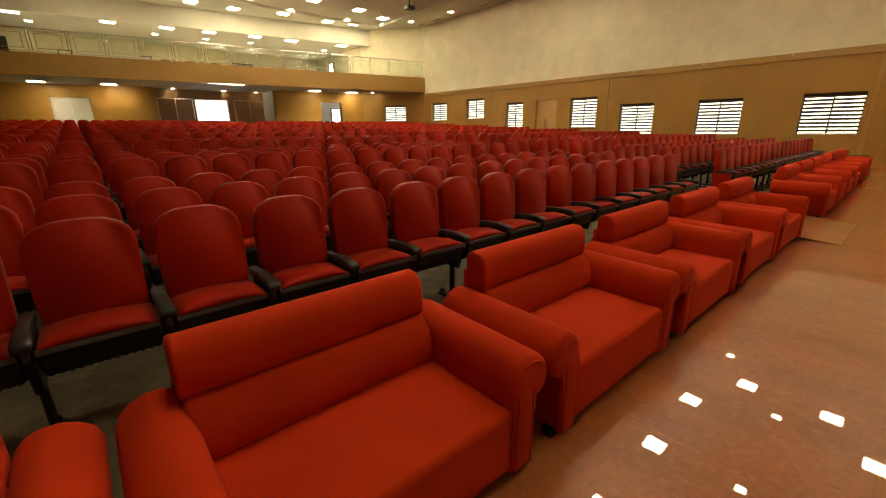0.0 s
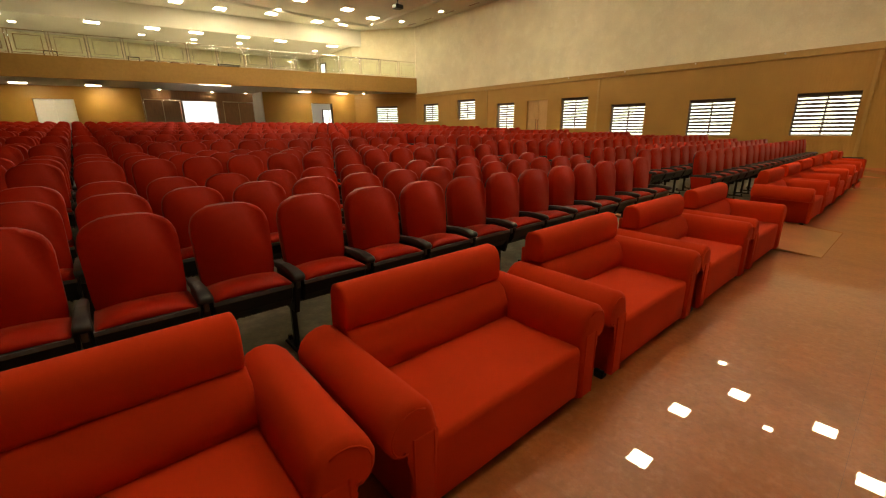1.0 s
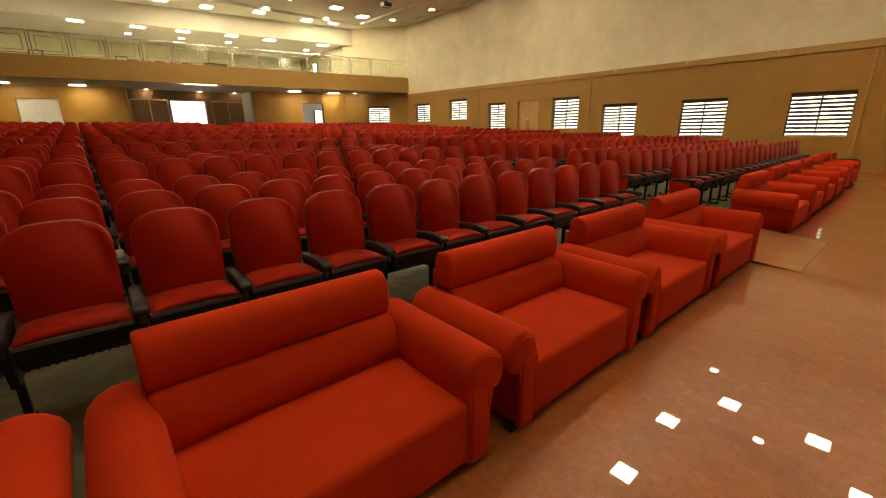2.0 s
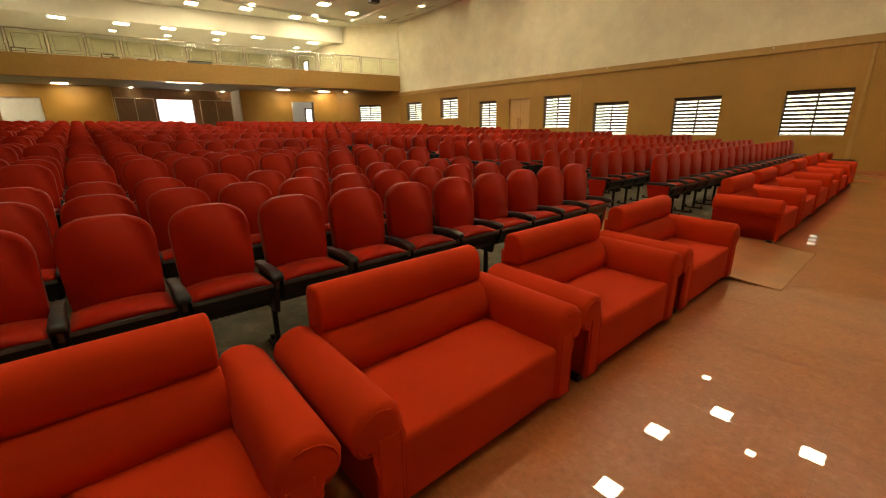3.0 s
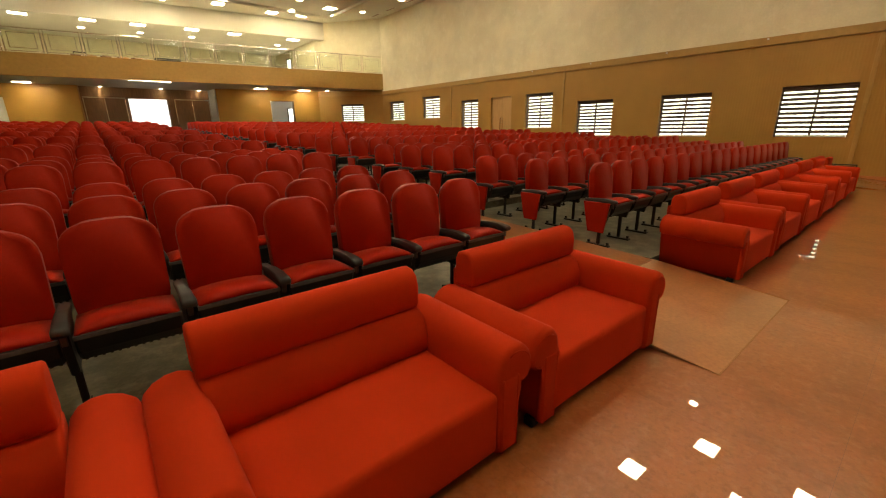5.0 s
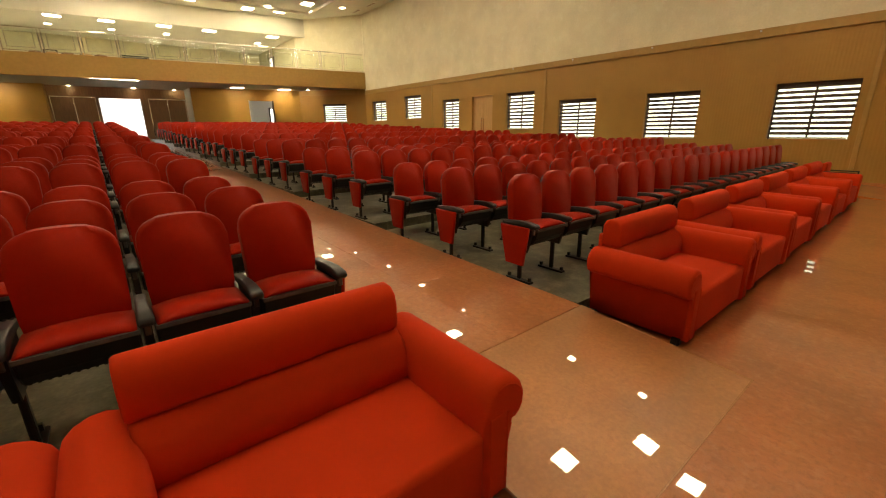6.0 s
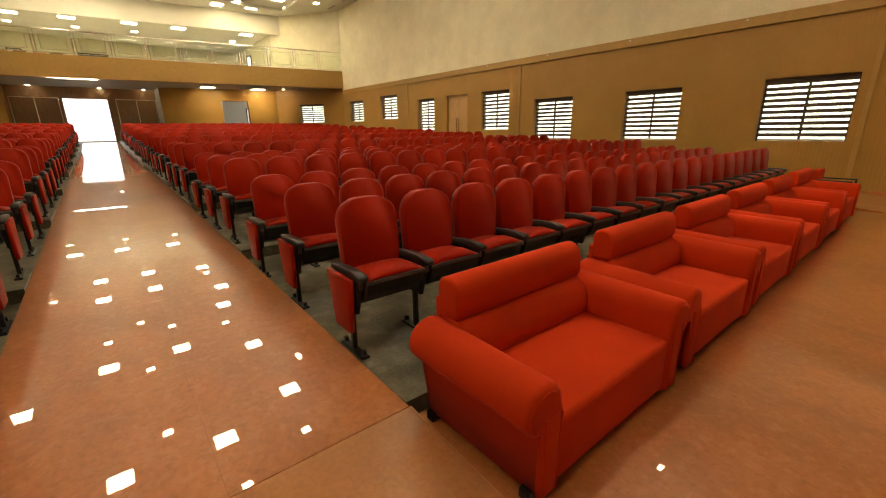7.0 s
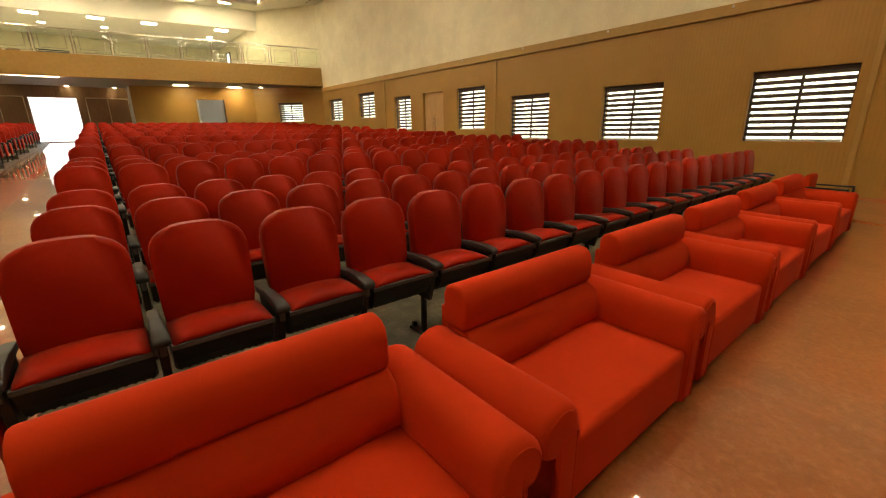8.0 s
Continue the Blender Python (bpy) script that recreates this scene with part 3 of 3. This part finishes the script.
def make_sofa():
    W = 1.41
    done = set()
    t = thing("sofa", pose(0, 0, 0), "red fabric two-seater sofa with rolled arms and black feet", "sofa", "sofas along the front row")
    seat = block(0.185, W - 0.185, 0.0, 0.66, 0.045, 0.345, 0.03, 4)
    bmesh.ops.subdivide_edges(seat, edges=[e for e in seat.edges if e.calc_length() > 0.4], cuts=5, use_grid_fill=True)
    for v in seat.verts:
        if v.co.z > 0.34:
            v.co.z += 0.014 * max(0, 1 - ((v.co.x - W / 2) / 0.5) ** 2) * max(0, 1 - ((v.co.y - 0.3) / 0.3) ** 2)
    part("seat", seat, SOFA, t, smooth=True)
    low = [(0.545, 0.325), (0.515, 0.36), (0.515, 0.44), (0.55, 0.52), (0.612, 0.562), (0.735, 0.562), (0.735, 0.325)]
    part("back_cushion", prism(low, "x", 0.165, W - 0.188, 0.025, 3), SOFA, t, smooth=True)
    top = [(0.608, 0.557), (0.588, 0.582), (0.588, 0.68), (0.602, 0.728), (0.635, 0.756), (0.69, 0.762), (0.728, 0.748), (0.748, 0.71), (0.75, 0.557)]
    part("head_cushion", prism(top, "x", 0.158, W - 0.193, 0.020, 3), SOFA, t, smooth=True)
    part("back", block(0.17, W - 0.20, 0.737, 0.785, 0.05, 0.64, 0.015, 2), SOFA, t, smooth=True)
    for side in (0, 1):
        def mx(x):
            return x if side == 0 else W - x
        outline = [(mx(x), z) for x, z in ARM_SECTION]
        arm = prism(outline, "y", -0.012, 0.765, 0.034, 4)
        for v in arm.verts:
            if v.co.y < 0.12 and v.co.z > 0.3:
                v.co.z -= 0.022 * ((0.12 - v.co.y) / 0.14) ** 2
        arm_ob = part("arm", arm, SOFA, t, smooth=True)
        xs = sorted((mx(0.075), mx(0.187)))
        part("arm_front", block(*xs, -0.016, 0.02, 0.042, 0.41, 0.012, 3), SOFA, arm_ob, smooth=True)
        curl = [(mx(0.08 + (x - 0.08) * 0.80), -0.010, 0.455 + (z - 0.455) * 0.80 - 0.02) for x, z in ARM_SECTION[4:14]]
        part("piping", tube(curl, 0.004), SOFA, arm_ob, smooth=True)
        for u in (0.083, 0.178):
            part("piping", tube([(mx(u), -0.016, 0.05 + 0.072 * k) for k in range(6)], 0.0045), SOFA, arm_ob, smooth=True)
        for y in (0.03, 0.68):
            xs = sorted((mx(0.06), mx(0.12)))
            part("foot", block(*xs, y, y + 0.06, 0.0, 0.05, 0.008), BLACK, t)
    for o in t.children_recursive:
        if id(o.data) not in done:
            done.add(id(o.data))
            o.data.transform(Matrix.Diagonal((1, 1, TALL, 1)))
    return t


SOFAS = [-2.95, -1.48, 0.01, 1.51, 3.0, 4.45, 5.905, 9.05, 10.53, 11.96, 13.41, 14.86, 16.31]
first = make_sofa()
for i, x in enumerate(SOFAS):
    m = pose(x, 2.03 + 0.014 * max(0.0, x - 9.05), 0)
    if i == 0:
        first.matrix_world = m
    else:
        copy_thing(first, m)

# ---- lone chair by the wall ----
lone = thing("armchair", pose(18.28, 2.5, 0), "low red padded chair with thin black metal arms", "chair")
part("backrest", block(-0.25, 0.25, 0.22, 0.32, 0.30, 0.745, 0.04, 3), SOFA, lone, smooth=True)
part("seat", block(-0.25, 0.25, -0.22, 0.24, 0.28, 0.37, 0.035, 3), SOFA, lone, smooth=True)
for x in (-0.29, 0.26):
    part("arm", block(x, x + 0.03, -0.24, 0.26, 0.55, 0.575, 0.006, 1), STEEL, lone)
    for y in (-0.24, 0.23):
        part("leg", block(x, x + 0.03, y, y + 0.03, 0.0, 0.55, 0.005, 1), STEEL, lone)

# ---- auditorium chairs ----
def back_mesh(hw, lean, grow, y0, y1, seg=2):
    """The upright cushion: slightly narrower foot, arched top, drawn out in y and leaning back."""
    out = []
    for u in range(17):
        a = math.pi * u / 16
        c = math.cos(a)
        out.append((hw * math.copysign(abs(c) ** 0.72, c), 0.893 + 0.14 * math.sin(a) ** 0.85))
    out = [(hw * 0.92, 0.44), (hw * 0.97, 0.62)] + out + [(-hw * 0.97, 0.62), (-hw * 0.92, 0.44)]
    out = [(x * grow, 0.40 + (z - 0.40) * (grow if z > 0.7 else 1)) for x, z in out]
    bm = prism(out, "y", y0, y1, min(0.026, (y1 - y0) * 0.45), seg)
    for v in bm.verts:
        bulge = 0.018 * max(0.0, 1 - ((v.co.z - 0.72) / 0.30) ** 2)
        if v.co.y < (y0 + y1) / 2:
            v.co.y -= bulge
        v.co.y += (v.co.z - 0.40) * lean
    return bm


DROP = 0.047


def seat_mesh(hw):
    """The seat cushion, crowned across its width and rounded over its front edge."""
    bm = bmesh.new()
    prof = [(-0.332, 0.566), (-0.347, 0.575), (-0.340, 0.589), (-0.31, 0.601), (-0.23, 0.604), (-0.14, 0.592), (-0.05, 0.580), (-0.04, 0.560)]
    n = 8
    rows = []
    for i in range(n + 1):
        u = -1 + 2 * i / n
        rise = 1 - abs(u) ** 2.6
        rows.append([bm.verts.new((u * hw, y, 0.564 + (z - 0.564) * (0.35 + 1.15 * rise))) for y, z in prof])
    for i in range(n):
        for j in range(len(prof)):
            k = (j + 1) % len(prof)
            bm.faces.new((rows[i][j], rows[i + 1][j], rows[i + 1][k], rows[i][k]))
    bm.faces.new(rows[0])
    bm.faces.new(rows[-1])
    return bm


def chair_parts(pitch):
    """Name, mesh and material of each part of a chair: x across, the sitter looks along -y, y = 0 at the arm's rear end."""
    h, hw = pitch / 2, pitch / 2 * 0.86
    sw = pitch / 2 * 0.87
    pan = [(-0.318, 0.47), (-0.345, 0.568), (-0.04, 0.558), (0.0, 0.49), (-0.05, 0.415), (-0.19, 0.390), (-0.28, 0.42)]
    # grey strip painting the light caught on the black pan's front edge
    lip = [(-0.351, 0.548), (-0.351, 0.568), (-0.335, 0.574), (-0.329, 0.548)]
    arm = [(-0.365, 0.582), (-0.375, 0.604), (-0.355, 0.624), (-0.26, 0.634), (-0.13, 0.632), (0.04, 0.618), (0.04, 0.580), (-0.14, 0.590), (-0.30, 0.574)]
    grille = bmesh.new()
    for k in range(13):
        x = -sw * 0.9 + 1.8 * sw * k / 12
        prism([(-0.270, 0.410), (-0.19, 0.378), (-0.06, 0.398), (-0.06, 0.416), (-0.19, 0.393), (-0.265, 0.423)], "x", x - 0.006, x + 0.006, bm=grille)
    got = [("seat", seat_mesh(sw * 0.97), CHAIR, True),
           ("seat_pan", prism(pan, "x", -sw, sw, 0.010, 1), BLACK, False),
           ("front_lip", prism(lip, "x", -sw, sw), LIP, False),
           ("under_grille", grille, STEEL, False),
           ("backrest", back_mesh(hw, 0.065, 1.0, -0.055, 0.012, 3), CHAIR, True),
           ("back_shell", back_mesh(hw, 0.065, 0.975, 0.0125, 0.026, 1), BLACK, True)]
    rest = prism(arm, "x", -h - 0.026, -h + 0.026, 0.012, 2)
    for v in rest.verts:
        f = max(0.0, min(1.0, (-v.co.y - 0.2) / 0.15))
        v.co.x = -h + (v.co.x + h) * (1 + 0.35 * f)
    got += [("armrest", rest, ARM, True),
            ("arm_bracket", block(-h - 0.013, -h + 0.013, -0.335, -0.322, 0.525, 0.580, 0.003, 1), LIP, False),
            ("bracket", prism([(-0.04, 0.34), (-0.26, 0.34), (-0.30, 0.50), (-0.31, 0.575), (0.0, 0.59)], "x", -h - 0.018, -h + 0.018, 0.006, 1), BLACK, False)]
    leg = block(-h - 0.016, -h + 0.016, -0.2, -0.16, 0.02, 0.345, 0.006, 1)
    got.append(("leg", leg, STEEL, False))
    foot = block(-h - 0.030, -h + 0.030, -0.33, -0.03, 0.0, 0.022, 0.005, 1)
    for y in (-0.305, -0.055):
        block(-h - 0.012, -h + 0.012, y - 0.012, y + 0.012, 0.02, 0.055, bm=foot)
    got.append(("foot_plate", foot, STEEL, False))
    for n, b, m, s in got:
        if n not in ("leg", "foot_plate"):
            bmesh.ops.translate(b, verts=b.verts, vec=(0, 0, -DROP))
    return [(n, finish(b, n, m, s), m) for n, b, m, s in got]


PITCHES = (0.4955, 0.503)
SETS = {p: chair_parts(p) for p in PITCHES}
RIGHT_SET = 6
END = finish(prism([(-0.31, 0.543), (0.03, 0.543), (-0.05, 0.175), (-0.26, 0.175)], "x", -0.035, 0.0, 0.012, 2), "end_panel", CHAIR, True)


def make_chair(m, pitch, left_end, right_end):
    t = thing("auditorium_chair", m, "red upholstered auditorium chair, black arms" + (", red end panel" if left_end or right_end else ""),
              "chair", "auditorium chairs in rows")
    def add(items, dx):
        leg = None
        for n, me, _ in items:
            if n == "foot_plate":
                part(n, me, None, leg)
            else:
                p = part(n, me, None, t)
                p.location.x = dx
                leg = p if n == "leg" else leg
    add(SETS[pitch], 0)
    if right_end:
        add(SETS[pitch][RIGHT_SET:], pitch)
        part("end_panel", END, None, t).location.x = pitch / 2 + 0.046
    if left_end:
        part("end_panel", END, None, t).location.x = -pitch / 2 - 0.028
    return t


kinds = {}
spread = random.Random(4)
far = []
for i in range(27):
    y, z = row_y(i), TERRACE + (i // 3) * STEP
    counts = (19, 19, 20)[i] if i < 3 else 21
    narrow, wide = PITCHES
    spots = [(AISLE1 + 0.055 + wide * (j + 0.5), wide, j == 0, j == counts - 1) for j in range(counts)]
    spots += [(AISLE0 - 0.075 - narrow * (j + 0.5), narrow, j == 22, j == 0) for j in range(23)]
    for x, pitch, le, re in spots:
        m = pose(x + spread.uniform(-0.006, 0.006), y + spread.uniform(-0.008, 0.008), z, 0, 0, spread.uniform(-0.8, 0.8))
        key = (pitch, le, re)
        if i >= 7:
            far.append((m, key))
        elif key not in kinds:
            kinds[key] = make_chair(m, *key)
        else:
            copy_thing(kinds[key], m)

# the rows further back, as one mass
MATS = [CHAIR, BLACK, ARM, STEEL, LIP]


def gather(me, dx, slot):
    co = np.array([v.co[:] for v in me.vertices]) + np.array((dx, 0, 0))
    return co, [tuple(p.vertices) for p in me.polygons], slot, me.polygons[0].use_smooth


verts, faces, slots, smooths, off = [], [], [], [], 0
packs = {}
for pitch in PITCHES:
    packs[pitch, 0] = [gather(me, 0, MATS.index(m)) for n, me, m in SETS[pitch]]
    packs[pitch, 1] = [gather(me, pitch, MATS.index(m)) for n, me, m in SETS[pitch][RIGHT_SET:]] + [gather(END, pitch / 2 + 0.046, 0)]
    packs[pitch, 2] = [gather(END, -pitch / 2 - 0.028, 0)]
for m, (pitch, le, re) in far:
    r, tr = np.array(m.to_3x3()), np.array(m.translation)
    for co, fs, slot, sm in packs[pitch, 0] + (packs[pitch, 1] if re else []) + (packs[pitch, 2] if le else []):
        verts.append(co @ r.T + tr)
        faces += [tuple(v + off for v in f) for f in fs]
        slots += [slot] * len(fs)
        smooths += [sm] * len(fs)
        off += len(co)
me = bpy.data.meshes.new("rear_seating")
me.from_pydata(np.concatenate(verts).tolist(), [], faces)
for m in MATS:
    me.materials.append(m)
me.polygons.foreach_set("material_index", slots)
me.polygons.foreach_set("use_smooth", smooths)
tagged(new("rear_seating", me), "rows of red auditorium chairs towards the back", "chairs", kind="stuff")

# ---- granite slabs ----
floor_ob = bpy.data.objects["floor"]
sx, sy = 0.93, 1.85
slab = {}
def slab_mesh(w, d, material=GRANITE):
    key = (round(w, 3), round(d, 3), material.name)
    if key not in slab:
        slab[key] = finish(block(0.0007, w - 0.0007, 0.0007, d - 0.0007, -0.03, 0), "slab", material)
    return slab[key]
for i in range(29):
    for k in range(5):
        x0, y0 = -5.415 + i * sx, 2.83 - (k + 1) * sy
        w = min(sx, WALL_X - x0)
        if w > 0.05:
            o = part("slab", slab_mesh(w, sy), None, floor_ob)
            o.location = (x0, y0, 0)
aisle_ob = bpy.data.objects["aisle"]
y = 1.6
while y < 35.0:
    d = 1.2
    rise = math.atan2(aisle_z(y + d) - aisle_z(y), d)
    for k in range(2):
        o = part("slab", slab_mesh(0.88, d, RAMP if y < 2.0 else GRANITE), None, aisle_ob)
        o.matrix_world = pose(AISLE0 + 0.88 * k, y, aisle_z(y), math.degrees(rise))
    y += d
